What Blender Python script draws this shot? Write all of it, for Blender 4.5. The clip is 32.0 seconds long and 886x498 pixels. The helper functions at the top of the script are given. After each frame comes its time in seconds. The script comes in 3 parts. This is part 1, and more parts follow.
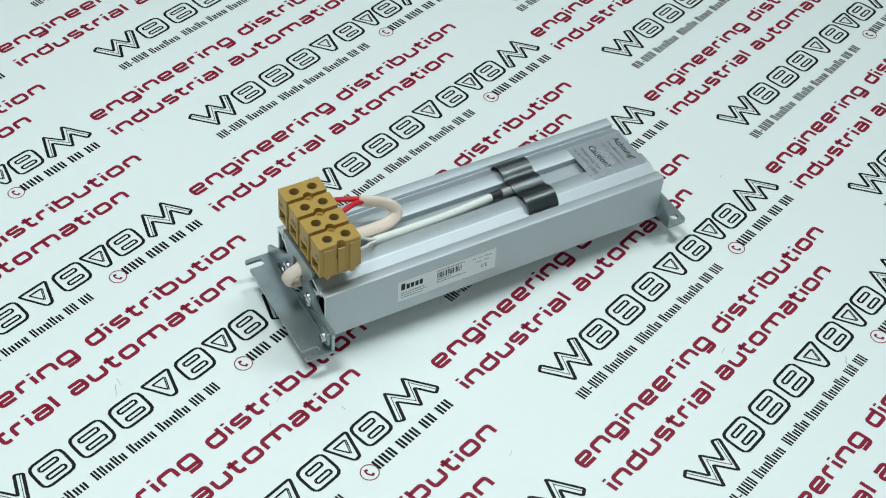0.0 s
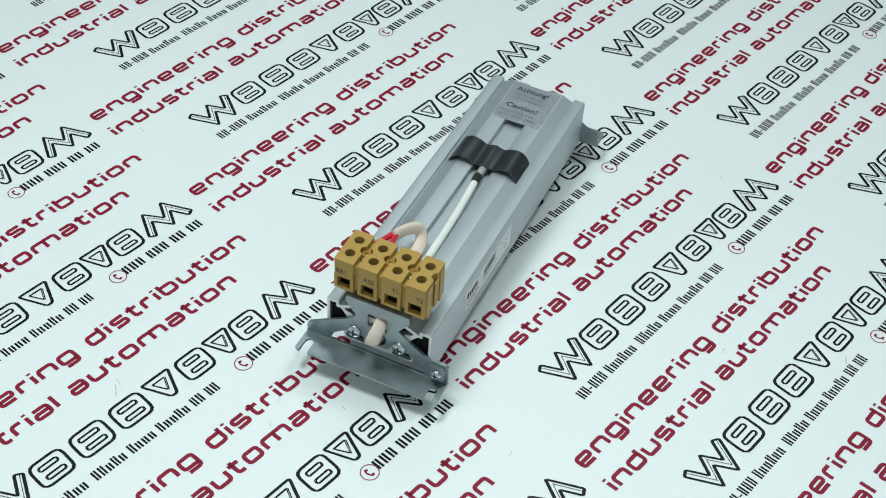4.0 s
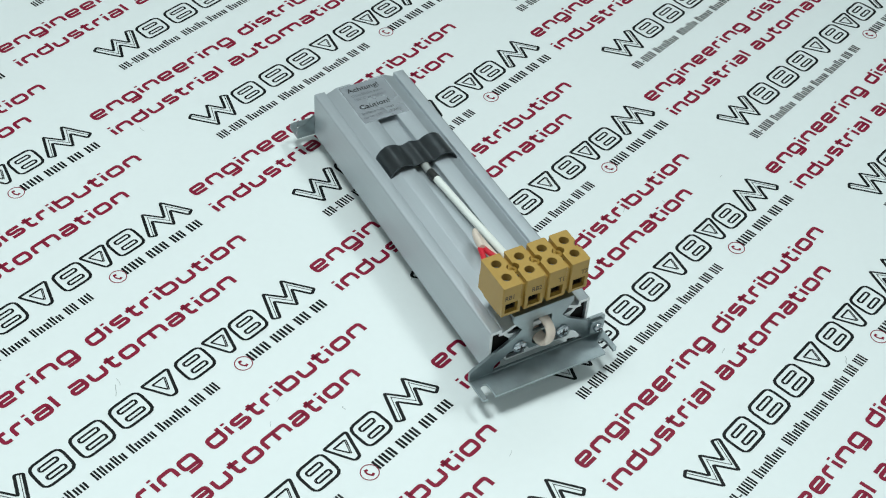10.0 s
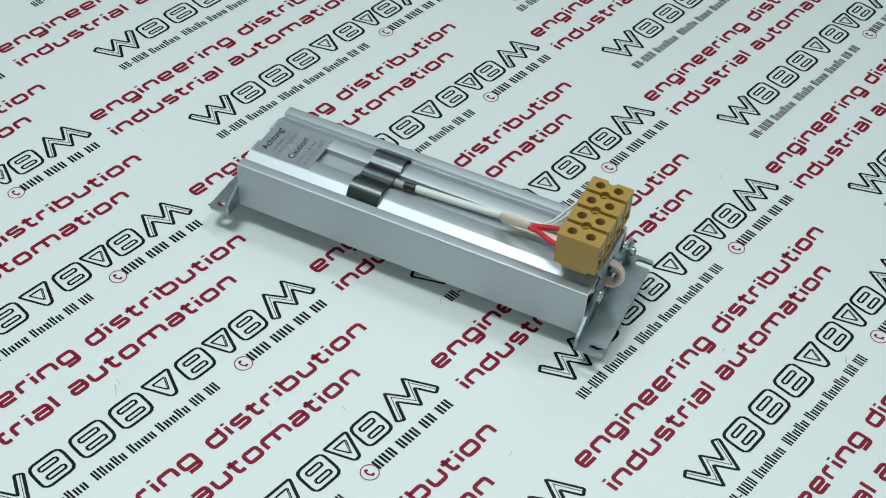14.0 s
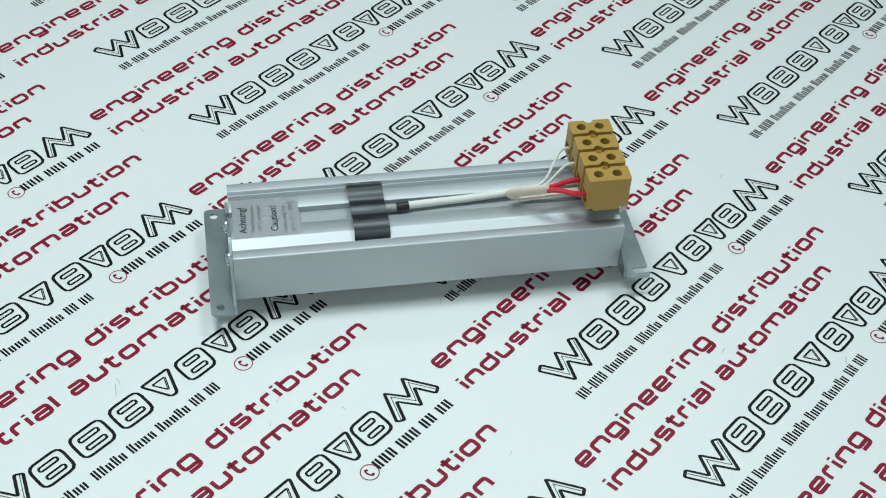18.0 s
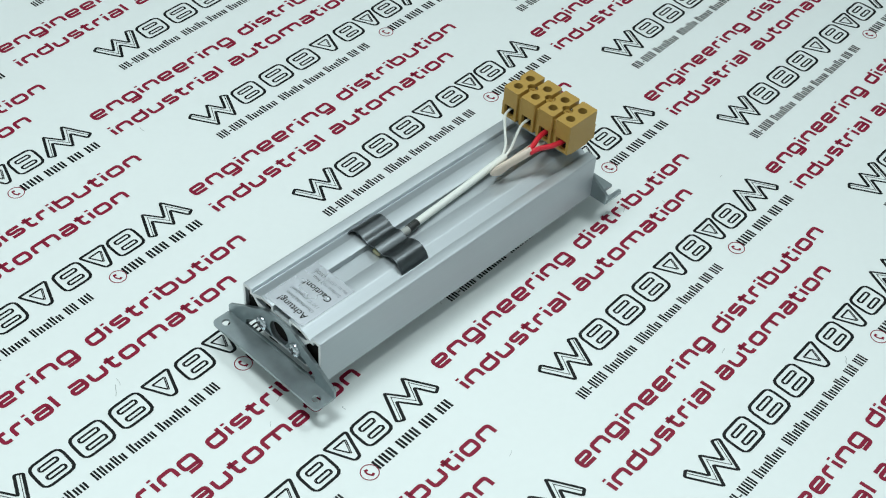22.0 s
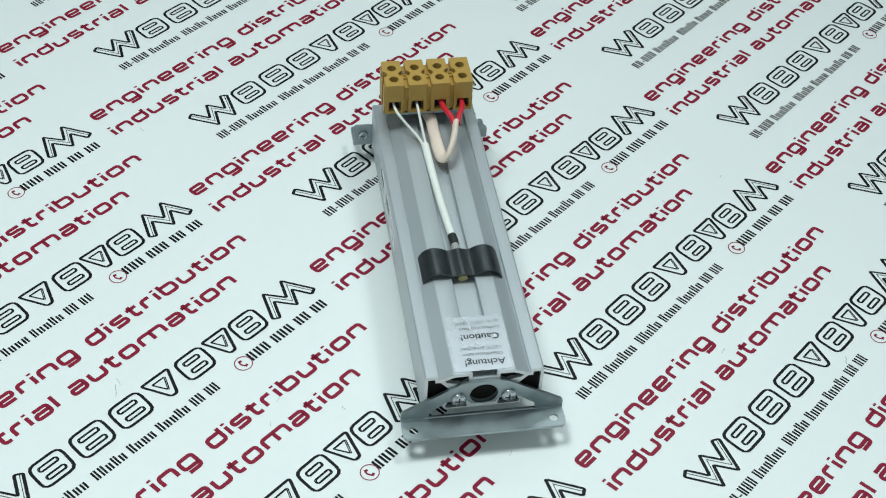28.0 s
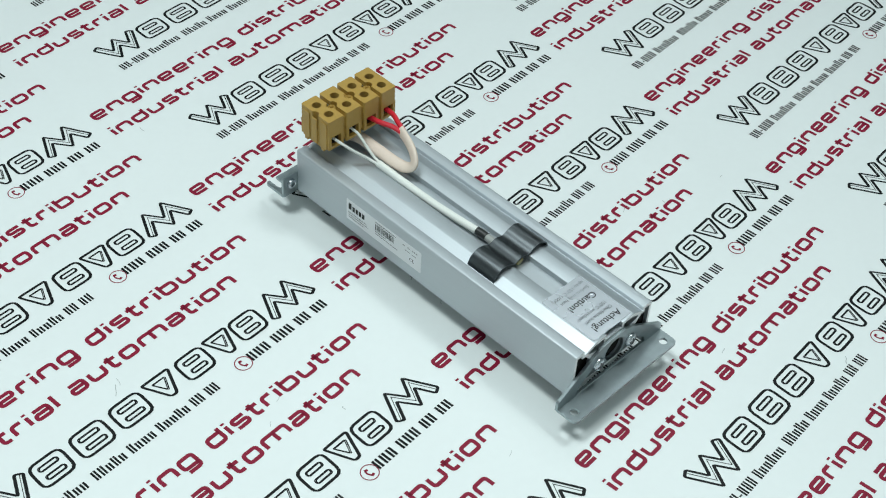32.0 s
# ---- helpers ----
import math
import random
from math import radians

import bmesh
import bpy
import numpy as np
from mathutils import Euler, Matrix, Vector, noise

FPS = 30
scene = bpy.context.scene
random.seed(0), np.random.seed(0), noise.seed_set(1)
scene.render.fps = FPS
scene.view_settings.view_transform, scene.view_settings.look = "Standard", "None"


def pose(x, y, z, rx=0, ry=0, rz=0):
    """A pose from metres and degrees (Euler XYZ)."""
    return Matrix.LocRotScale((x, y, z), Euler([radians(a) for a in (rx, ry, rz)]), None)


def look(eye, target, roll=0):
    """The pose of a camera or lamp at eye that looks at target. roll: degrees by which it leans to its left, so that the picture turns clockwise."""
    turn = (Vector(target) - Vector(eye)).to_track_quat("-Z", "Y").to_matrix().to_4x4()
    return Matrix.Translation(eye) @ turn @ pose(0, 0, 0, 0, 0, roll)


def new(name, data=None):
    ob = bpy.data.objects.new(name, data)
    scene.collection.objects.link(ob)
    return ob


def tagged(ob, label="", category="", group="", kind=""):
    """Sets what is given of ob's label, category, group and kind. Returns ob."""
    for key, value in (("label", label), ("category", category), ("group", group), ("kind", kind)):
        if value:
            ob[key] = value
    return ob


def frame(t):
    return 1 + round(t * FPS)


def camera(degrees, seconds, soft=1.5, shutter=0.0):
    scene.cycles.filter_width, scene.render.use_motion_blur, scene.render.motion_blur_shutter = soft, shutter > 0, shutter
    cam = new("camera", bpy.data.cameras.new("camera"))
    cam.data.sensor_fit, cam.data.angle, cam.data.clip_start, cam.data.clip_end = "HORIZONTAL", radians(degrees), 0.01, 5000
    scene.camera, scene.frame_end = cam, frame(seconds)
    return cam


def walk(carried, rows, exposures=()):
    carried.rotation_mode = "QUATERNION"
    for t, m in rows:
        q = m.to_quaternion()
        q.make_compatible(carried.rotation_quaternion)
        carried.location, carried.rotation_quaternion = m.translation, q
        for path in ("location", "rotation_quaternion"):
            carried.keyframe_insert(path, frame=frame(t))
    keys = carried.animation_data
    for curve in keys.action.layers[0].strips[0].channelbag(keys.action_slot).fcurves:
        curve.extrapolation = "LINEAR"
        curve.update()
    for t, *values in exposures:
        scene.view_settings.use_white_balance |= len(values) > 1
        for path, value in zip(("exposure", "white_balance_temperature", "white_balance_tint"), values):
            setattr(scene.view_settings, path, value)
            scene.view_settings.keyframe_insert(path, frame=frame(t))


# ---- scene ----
# camera: held still above the table
cam = camera(34.61, 32.0, soft=1.1)
EYE = Vector((0.0, -0.43563, 0.42821))
TILT, PAN, ROLL = radians(44.438), radians(-0.284), 3.834
AIM = EYE + Vector((math.sin(PAN) * math.cos(TILT), math.cos(PAN) * math.cos(TILT), -math.sin(TILT)))
# the exposure dips while the bright long side faces the lens
walk(cam, [(0.0, look(EYE, AIM, ROLL)), (32.0, look(EYE, AIM, ROLL))],
     [(0, 0.0), (10, 0.0), (11, -0.02), (12, -0.07), (13, -0.13), (14, -0.21), (15.5, -0.24), (17, -0.12), (18, -0.07), (19, -0.02), (20, 0.0), (26, 0.0), (28, -0.03), (32, -0.02)])

MM = 0.001
# the resistor stands a little above the sheet; its own unit and its place on the turning axis
UNIT, LIFT, AXIS_Y = 0.98518 * MM, 0.0093, -0.00646

# light: three lamps over the table in a pale room, and a soft fill
world = bpy.data.worlds.new("world")
world.use_nodes = True
world.node_tree.nodes["Background"].inputs[0].default_value = (0.80, 0.92, 0.95, 1)
world.node_tree.nodes["Background"].inputs[1].default_value = 0.25
scene.world = world


def area_lamp(name, eye, target, sx, sy, power, colour):
    data = bpy.data.lights.new(name, "AREA")
    data.shape, data.size, data.size_y, data.energy, data.color = "RECTANGLE", sx, sy, power, colour
    ob = new(name, data)
    ob.matrix_world = look(eye, target)
    return ob


LAMP_WHITE = (0.885, 1.0, 1.01)
area_lamp("lamp_west", (-0.25, -0.02, 1.0), (-0.18, -0.70, 0), 0.30, 0.26, 6.9, LAMP_WHITE)
area_lamp("lamp_east", (0.31, 0.20, 1.0), (0.2, -0.70, 0), 0.18, 0.20, 3.3, LAMP_WHITE)
area_lamp("lamp_north", (0.05, 0.80, 1.10), (0.05, -0.5, 0), 0.80, 0.16, 1.1, LAMP_WHITE)
# unseen fill added behind the camera, lightens shadows and near sides
area_lamp("fill_south", (0.15, -1.0, 0.9), (0, 0, 0), 1.0, 0.6, 1.35, LAMP_WHITE)


# ---- materials ----
def material(name, colour, rough=0.5, metal=0.0, grain=0.0, scale=(200, 200, 200), bump=0.0, wear=0.0, wear_scale=40.0, spec=0.5, coat=0.0):
    m = bpy.data.materials.new(name)
    m.use_nodes = True
    nt = m.node_tree
    b = nt.nodes["Principled BSDF"]
    b.inputs["Base Color"].default_value = (*colour, 1)
    b.inputs["Roughness"].default_value = rough
    b.inputs["Metallic"].default_value = metal
    b.inputs["Specular IOR Level"].default_value = spec
    b.inputs["Coat Weight"].default_value, b.inputs["Coat Roughness"].default_value = coat, 0.3
    tc = nt.nodes.new("ShaderNodeTexCoord")
    mp = nt.nodes.new("ShaderNodeMapping")
    mp.inputs["Scale"].default_value = scale
    nt.links.new(tc.outputs["Object"], mp.inputs["Vector"])
    n1 = nt.nodes.new("ShaderNodeTexNoise")
    n1.inputs["Scale"].default_value = 1.0
    n1.inputs["Detail"].default_value = 4.0
    nt.links.new(mp.outputs["Vector"], n1.inputs["Vector"])
    n2 = nt.nodes.new("ShaderNodeTexNoise")
    n2.inputs["Scale"].default_value = wear_scale
    n2.inputs["Detail"].default_value = 3.0
    nt.links.new(tc.outputs["Object"], n2.inputs["Vector"])
    # colour: fine grain times broad stains
    r1 = nt.nodes.new("ShaderNodeMapRange")
    r1.inputs["To Min"].default_value, r1.inputs["To Max"].default_value = 1 - grain, 1 + grain
    nt.links.new(n1.outputs["Fac"], r1.inputs["Value"])
    r2 = nt.nodes.new("ShaderNodeMapRange")
    r2.inputs["To Min"].default_value, r2.inputs["To Max"].default_value = 1 - wear, 1 + wear
    nt.links.new(n2.outputs["Fac"], r2.inputs["Value"])
    mul = nt.nodes.new("ShaderNodeMath")
    mul.operation = "MULTIPLY"
    nt.links.new(r1.outputs["Result"], mul.inputs[0])
    nt.links.new(r2.outputs["Result"], mul.inputs[1])
    mix = nt.nodes.new("ShaderNodeVectorMath")
    mix.operation = "SCALE"
    mix.inputs[0].default_value = colour
    nt.links.new(mul.outputs["Value"], mix.inputs["Scale"])
    nt.links.new(mix.outputs["Vector"], b.inputs["Base Color"])
    rr = nt.nodes.new("ShaderNodeMapRange")
    rr.inputs["To Min"].default_value, rr.inputs["To Max"].default_value = max(0.02, rough - 0.06), min(1, rough + 0.06)
    nt.links.new(n2.outputs["Fac"], rr.inputs["Value"])
    nt.links.new(rr.outputs["Result"], b.inputs["Roughness"])
    if bump:
        bp = nt.nodes.new("ShaderNodeBump")
        bp.inputs["Strength"].default_value = bump
        bp.inputs["Distance"].default_value = 0.0002
        nt.links.new(n1.outputs["Fac"], bp.inputs["Height"])
        nt.links.new(bp.outputs["Normal"], b.inputs["Normal"])
    return m


PAPER = material("printed_sheet", (0.80, 0.84, 0.83), 0.34, 0, 0.015, (300, 300, 300), 0.02, 0.03, 6.0, 0.5)
INK_RED = material("red_ink", (0.25, 0.010, 0.036), 0.4, 0, 0.08, (500, 500, 500), 0, 0.06, 30, 0.2)
INK_BLACK = material("black_ink", (0.006, 0.0065, 0.007), 0.4, 0, 0.2, (500, 500, 500), 0, 0.1, 30, 0.2)
WALLPAINT = material("wall_paint", (0.60, 0.63, 0.63), 0.8, 0, 0.02, (40, 40, 40), 0.05, 0.03, 3)
ALU = material("anodised_aluminium", (0.475, 0.514, 0.538), 0.47, 0.65, 0.04, (6, 900, 900), 0.05, 0.03, 25, 0.5, 0.3)
ALU_CUT = material("sawn_aluminium", (0.78, 0.79, 0.79), 0.45, 0.4, 0.08, (900, 200, 900), 0.15, 0.05, 60)
NEAR_BLACK = material("near_black", (0.012, 0.011, 0.010), 0.9, 0, 0.2, (600, 600, 600), 0.3, 0.2, 90, 0.1)
ZINC = material("galvanised_steel", (0.33, 0.38, 0.393), 0.33, 0.88, 0.14, (260, 260, 260), 0.06, 0.20, 110)
STEEL = material("bright_steel", (0.52, 0.56, 0.59), 0.26, 1.0, 0.05, (300, 300, 300), 0.04, 0.05, 80)
OXIDE = material("black_spring_steel", (0.105, 0.116, 0.122), 0.32, 0.95, 0.10, (160, 260, 260), 0.05, 0.14, 70)
CLAMP = material("tarnished_clamp_metal", (0.16, 0.115, 0.07), 0.4, 0.9, 0.1, (500, 500, 500), 0.05, 0.2, 90)
MUSTARD = material("mustard_plastic", (0.42, 0.255, 0.052), 0.46, 0, 0.05, (700, 700, 700), 0.12, 0.07, 60)
SLEEVE = material("beige_silicone_sleeve", (0.78, 0.65, 0.55), 0.55, 0, 0.05, (900, 900, 900), 0.25, 0.06, 90)
FIBRE = material("white_glass_braid", (0.80, 0.82, 0.77), 0.6, 0, 0.08, (1500, 1500, 1500), 0.4, 0.04, 90)
RED_WIRE = material("red_insulation", (0.62, 0.018, 0.035), 0.38, 0, 0.05, (500, 500, 500), 0.05, 0.05, 80)
TUBE_AND_SLOT_BLACK = material("shrink_tube_and_slot_black", (0.02, 0.021, 0.02), 0.42, 0, 0.1, (500, 500, 500), 0.1, 0.1, 90)
LABEL = material("label_film", (0.535, 0.565, 0.60), 0.26, 0.68, 0.02, (400, 400, 400), 0.02, 0.03, 60)
LABEL_WHITE = material("label_paper", (0.78, 0.80, 0.815), 0.3, 0.0, 0.02, (400, 400, 400), 0.02, 0.03, 60)
INK_SCUFF = material("grey_scuff", (0.42, 0.45, 0.44), 0.6, 0, 0.2, (900, 900, 900), 0, 0.1, 90)
PAD = material("white_plastic", (0.75, 0.77, 0.77), 0.4, 0, 0.03, (400, 400, 400), 0.05, 0.04, 60)
INK_BROWN = material("brown_stamp", (0.06, 0.035, 0.012), 0.5, 0, 0.1, (900, 900, 900), 0, 0.1, 90)
INK_GREY = material("grey_print", (0.06, 0.065, 0.07), 0.5, 0, 0.1, (900, 900, 900), 0, 0.1, 90)
NECK = material("grey_translucent_tube", (0.36, 0.37, 0.35), 0.35, 0, 0.05, (500, 500, 500), 0.05, 0.1, 90)
YELLOWED = material("yellowed_film", (0.50, 0.45, 0.22), 0.35, 0, 0.05, (500, 500, 500), 0, 0.08, 90)


# ---- mesh tools (all in millimetres) ----
def part(name, bm, mat, parent=None, label="", smooth=False):
    """One mesh object from a bmesh drawn in millimetres (in the resistor's own unit for its parts)."""
    k = UNIT if parent and parent.name.split(".")[0] != "ground" else MM
    bmesh.ops.scale(bm, vec=(k, k, k), verts=bm.verts)
    bmesh.ops.recalc_face_normals(bm, faces=bm.faces)
    me = bpy.data.meshes.new(name)
    bm.to_mesh(me)
    bm.free()
    me.materials.append(mat)
    if smooth:
        for p in me.polygons:
            p.use_smooth = True
        me.set_sharp_from_angle(angle=radians(35))
    ob = new(name, me)
    if parent:
        ob.parent = parent
    if label:
        ob["label"] = label
    return ob


def box(x0, x1, y0, y1, z0, z1, bevel=0.3, bm=None):
    b = bmesh.new()
    bmesh.ops.create_cube(b, size=1)
    for v in b.verts:
        v.co = Vector(((x0 + x1) / 2 + v.co.x * (x1 - x0), (y0 + y1) / 2 + v.co.y * (y1 - y0), (z0 + z1) / 2 + v.co.z * (z1 - z0)))
    if bevel:
        bmesh.ops.bevel(b, geom=list(b.edges), offset=bevel, segments=2, profile=0.5, affect="EDGES")
    if bm is None:
        return b
    return merge(bm, b)


def merge(bm, other):
    me = bpy.data.meshes.new("tmp")
    other.to_mesh(me)
    other.free()
    bm.from_mesh(me)
    bpy.data.meshes.remove(me)
    return bm


def ring(cx, cy, r, n=20, a0=0.0):
    return [(cx + r * math.cos(a0 + 2 * math.pi * i / n), cy + r * math.sin(a0 + 2 * math.pi * i / n)) for i in range(n)]


def rounded(pts, r, n=3, closed=True):
    """Round the corners of a polyline; r may be one radius or one for each corner."""
    out, k = [], len(pts)
    for i, p in enumerate(pts):
        rad = r[i] if isinstance(r, (list, tuple)) else r
        if (not closed and i in (0, k - 1)) or rad <= 0:
            out.append(tuple(p))
            continue
        p = Vector(p)
        a, b = Vector(pts[i - 1]) - p, Vector(pts[(i + 1) % k]) - p
        d = min(rad, a.length * 0.49, b.length * 0.49)
        a, b = p + a.normalized() * d, p + b.normalized() * d
        for j in range(n + 1):
            t = j / n
            q = a * (1 - t) ** 2 + p * 2 * t * (1 - t) + b * t ** 2
            out.append((q.x, q.y))
    return out


def prism(outline, holes, axis, a0, a1):
    """A plate or bar: an outline with holes, drawn across an axis, from a0 to a1 along it."""
    def place(p, a):
        return {"x": (a, p[0], p[1]), "y": (p[0], a, p[1]), "z": (p[0], p[1], a)}[axis]
    bm = bmesh.new()
    edges0, edges1 = [], []
    for loop in [outline] + list(holes):
        lo = [bm.verts.new(place(p, a0)) for p in loop]
        hi = [bm.verts.new(place(p, a1)) for p in loop]
        n = len(loop)
        for i in range(n):
            j = (i + 1) % n
            f = bm.faces.new((lo[i], lo[j], hi[j], hi[i]))
            edges0.append(bm.edges.get((lo[i], lo[j])))
            edges1.append(bm.edges.get((hi[i], hi[j])))
    bmesh.ops.triangle_fill(bm, use_beauty=True, use_dissolve=False, edges=edges0)
    bmesh.ops.triangle_fill(bm, use_beauty=True, use_dissolve=False, edges=edges1)
    return bm


def smooth_path(pts, steps=8):
    """Catmull-Rom through the points."""
    P = [Vector(p) for p in pts]
    P = [P[0] * 2 - P[1]] + P + [P[-1] * 2 - P[-2]]
    out = []
    for i in range(1, len(P) - 2):
        a, b, c, d = P[i - 1:i + 3]
        for s in range(steps):
            t = s / steps
            out.append(0.5 * ((2 * b) + (c - a) * t + (2 * a - 5 * b + 4 * c - d) * t * t + (3 * b - a - 3 * c + d) * t ** 3))
    out.append(P[-2])
    return out


def sweep(pts, rad, n=12, steps=8, flat=1.0, up=None):
    """A tube along points; rad: one radius or one at each end; flat squeezes it along its own height."""
    path = smooth_path(pts, steps)
    bm = bmesh.new()
    rings, ref = [], Vector(up or (0, 0, 1))
    for i, p in enumerate(path):
        t = (path[min(i + 1, len(path) - 1)] - path[max(i - 1, 0)]).normalized()
        if abs(t.dot(ref)) > 0.98:
            ref = Vector((0, 1, 0)) if abs(t.y) < 0.9 else Vector((1, 0, 0))
        s = t.cross(ref).normalized()
        w = s.cross(t).normalized()
        ref = w
        f = i / (len(path) - 1)
        r = rad if not isinstance(rad, tuple) else rad[0] + (rad[1] - rad[0]) * f
        rings.append([bm.verts.new(p + s * r * math.cos(2 * math.pi * k / n) + w * r * flat * math.sin(2 * math.pi * k / n)) for k in range(n)])
    for a, b in zip(rings, rings[1:]):
        for k in range(n):
            bm.faces.new((a[k], a[(k + 1) % n], b[(k + 1) % n], b[k]))
    bm.faces.new(rings[0][::-1])
    bm.faces.new(rings[-1])
    return bm


def lathe(profile, n=24, axis="z", at=(0, 0, 0)):
    """Turn a profile of (radius, height) about an axis."""
    bm = bmesh.new()
    rows = []
    for r, h in profile:
        if r < 1e-6:
            rows.append([bm.verts.new((0, 0, h))])
        else:
            rows.append([bm.verts.new((r * math.cos(2 * math.pi * k / n), r * math.sin(2 * math.pi * k / n), h)) for k in range(n)])
    for a, b in zip(rows, rows[1:]):
        for k in range(n):
            q = [a[k % len(a)], a[(k + 1) % len(a)], b[(k + 1) % len(b)], b[k % len(b)]]
            q = [v for i, v in enumerate(q) if v not in q[:i]]
            if len(q) > 2:
                bm.faces.new(q)
    turn = {"z": Matrix.Identity(4), "x": Matrix.Rotation(radians(90), 4, "Y"), "-x": Matrix.Rotation(radians(-90), 4, "Y")}[axis]
    bmesh.ops.transform(bm, matrix=Matrix.Translation(at) @ turn, verts=bm.verts)
    return bm


def lettering(name, text, size, m, mat, parent, label="", fat=0.0, stretch=1.0):
    """Printed words in the built-in font, cap height about 0.73 of size (mm), laid on the pose m (columns in mm)."""
    cu = bpy.data.curves.new("words", "FONT")
    cu.body, cu.size, cu.offset, cu.resolution_u = text, size, fat, 3
    tmp = bpy.data.objects.new("words", cu)
    scene.collection.objects.link(tmp)
    me = bpy.data.meshes.new_from_object(tmp.evaluated_get(bpy.context.evaluated_depsgraph_get()))
    bpy.data.objects.remove(tmp)
    bpy.data.curves.remove(cu)
    bm = bmesh.new()
    bm.from_mesh(me)
    bpy.data.meshes.remove(me)
    bmesh.ops.transform(bm, matrix=m @ Matrix.Diagonal((stretch, 1, 1, 1)), verts=bm.verts)
    return part(name, bm, mat, parent, label)


def facing(at, right, up):
    """A pose in millimetres from its place and its right and up directions."""
    r, u = Vector(right), Vector(up)
    n = r.cross(u)
    return Matrix(((r.x, u.x, n.x, at[0]), (r.y, u.y, n.y, at[1]), (r.z, u.z, n.z, at[2]), (0, 0, 0, 1)))


def bars(name, rects, m, mat, parent, label=""):
    """Plain printed bars (x0, x1, y0, y1), flat on the pose m."""
    bm = bmesh.new()
    for x0, x1, y0, y1 in rects:
        bm.faces.new([bm.verts.new(m @ Vector(p)) for p in ((x0, y0, 0), (x1, y0, 0), (x1, y1, 0), (x0, y1, 0))])
    return part(name, bm, mat, parent, label)


# ---- setting: the printed sheet and plain walls round it ----
HALF = 1.2
ground = part("ground", box(-HALF / MM, HALF / MM, -HALF / MM, HALF / MM, -12, 0, 0), PAPER)
tagged(ground, "white glossy printed advertising sheet laid flat", "printed sheet", kind="structure")
for nm, x0, x1, y0, y1, z0, z1 in (("wall_north", -1200, 1200, 1200, 1260, -12, 1750), ("wall_south", -1200, 1200, -1260, -1200, -12, 1750),
                                   ("wall_east", 1200, 1260, -1260, 1260, -12, 1750), ("wall_west", -1260, -1200, -1260, 1260, -12, 1750),
                                   ("ceiling", -1260, 1260, -1260, 1260, 1750, 1810)):
    tagged(part(nm, box(x0, x1, y0, y1, z0, z1, 0), WALLPAINT), "plain pale painted surface closing the room", nm.split("_")[0], kind="structure")

# strokes of the squared lettering, in units of its x-height
GLYPHS = {
    "e": (0.86, [[(0.05, 0.47), (0.86, 0.47), (0.86, 1), (0, 1), (0, 0), (0.84, 0)]]),
    "n": (0.86, [[(0, 0), (0, 1), (0.86, 1), (0.86, 0)]]),
    "g": (0.86, [[(0.86, 0.0), (0, 0), (0, 1), (0.86, 1), (0.86, -0.42), (0.08, -0.42)]]),
    "i": (0.0, [[(0, 0), (0, 1)], [(0, 1.24), (0, 1.44)]]),
    "r": (0.52, [[(0, 0), (0, 1), (0.55, 1)]]),
    "d": (0.86, [[(0.86, 1.44), (0.86, 0), (0, 0), (0, 1), (0.86, 1)]]),
    "s": (0.80, [[(0.78, 1), (0, 1), (0, 0.5), (0.80, 0.5), (0.80, 0), (0.02, 0)]]),
    "t": (0.46, [[(0.10, 1.36), (0.10, 0), (0.50, 0)], [(-0.14, 1), (0.50, 1)]]),
    "b": (0.86, [[(0, 1.44), (0, 0), (0.86, 0), (0.86, 1), (0, 1)]]),
    "u": (0.86, [[(0, 1), (0, 0), (0.86, 0), (0.86, 1)]]),
    "o": (0.86, [[(0.4, 0), (0, 0), (0, 1), (0.86, 1), (0.86, 0), (0.4, 0)]]),
    "a": (0.86, [[(0.03, 1), (0.86, 1), (0.86, 0), (0, 0), (0, 0.52), (0.84, 0.52)]]),
    "l": (0.0, [[(0, 0), (0, 1.44)]]),
    "m": (1.56, [[(0, 0), (0, 1), (1.56, 1), (1.56, 0)], [(0.78, 1), (0.78, 0)]]),
}


def ribbon(bm, pts, w, z=0.0, closed=False):
    """A flat band of width w along a polyline."""
    P = [Vector(p) for p in pts]
    n, L, R = len(P), [], []
    for i, p in enumerate(P):
        a = P[i - 1] if (i or closed) else None
        b = P[(i + 1) % n] if (i < n - 1 or closed) else None
        d1 = (p - a).normalized() if a is not None else None
        d2 = (b - p).normalized() if b is not None else None
        d = ((d1 or d2) + (d2 or d1))
        d = d.normalized() if d.length > 1e-6 else (d1 or d2)
        nrm = Vector((-d.y, d.x))
        k = 1.0
        if d1 is not None and d2 is not None:
            k = 1 / max(0.45, nrm.dot(Vector((-d1.y, d1.x))))
        L.append(bm.verts.new((*(p + nrm * w / 2 * k), z)))
        R.append(bm.verts.new((*(p - nrm * w / 2 * k), z)))
    for i in range(n if closed else n - 1):
        j = (i + 1) % n
        bm.faces.new((R[i], R[j], L[j], L[i]))


def squared_words(text, width, height, pen):
    """Words of mono-line squared letters with round corners, fitted to a width (mm)."""
    gap, space, x, todo = 0.40, 0.62, 0.0, []
    for ch in text:
        if ch == " ":
            x += space
            continue
        wd, strokes = GLYPHS[ch]
        todo += [(x, s) for s in strokes]
        x += wd + gap
    x -= gap
    kx = (width - pen) / (x * height)
    bm = bmesh.new()
    for x0, s in todo:
        pts = [((x0 + px) * height * kx + pen / 2, pen / 2 + py * (height - pen)) for px, py in s]
        ribbon(bm, rounded(pts, 1.5, 4, closed=False), pen)
    return bm


U = Vector((math.cos(radians(51.9)), math.sin(radians(51.9)), 0))
V = Vector((U.y, -U.x, 0))


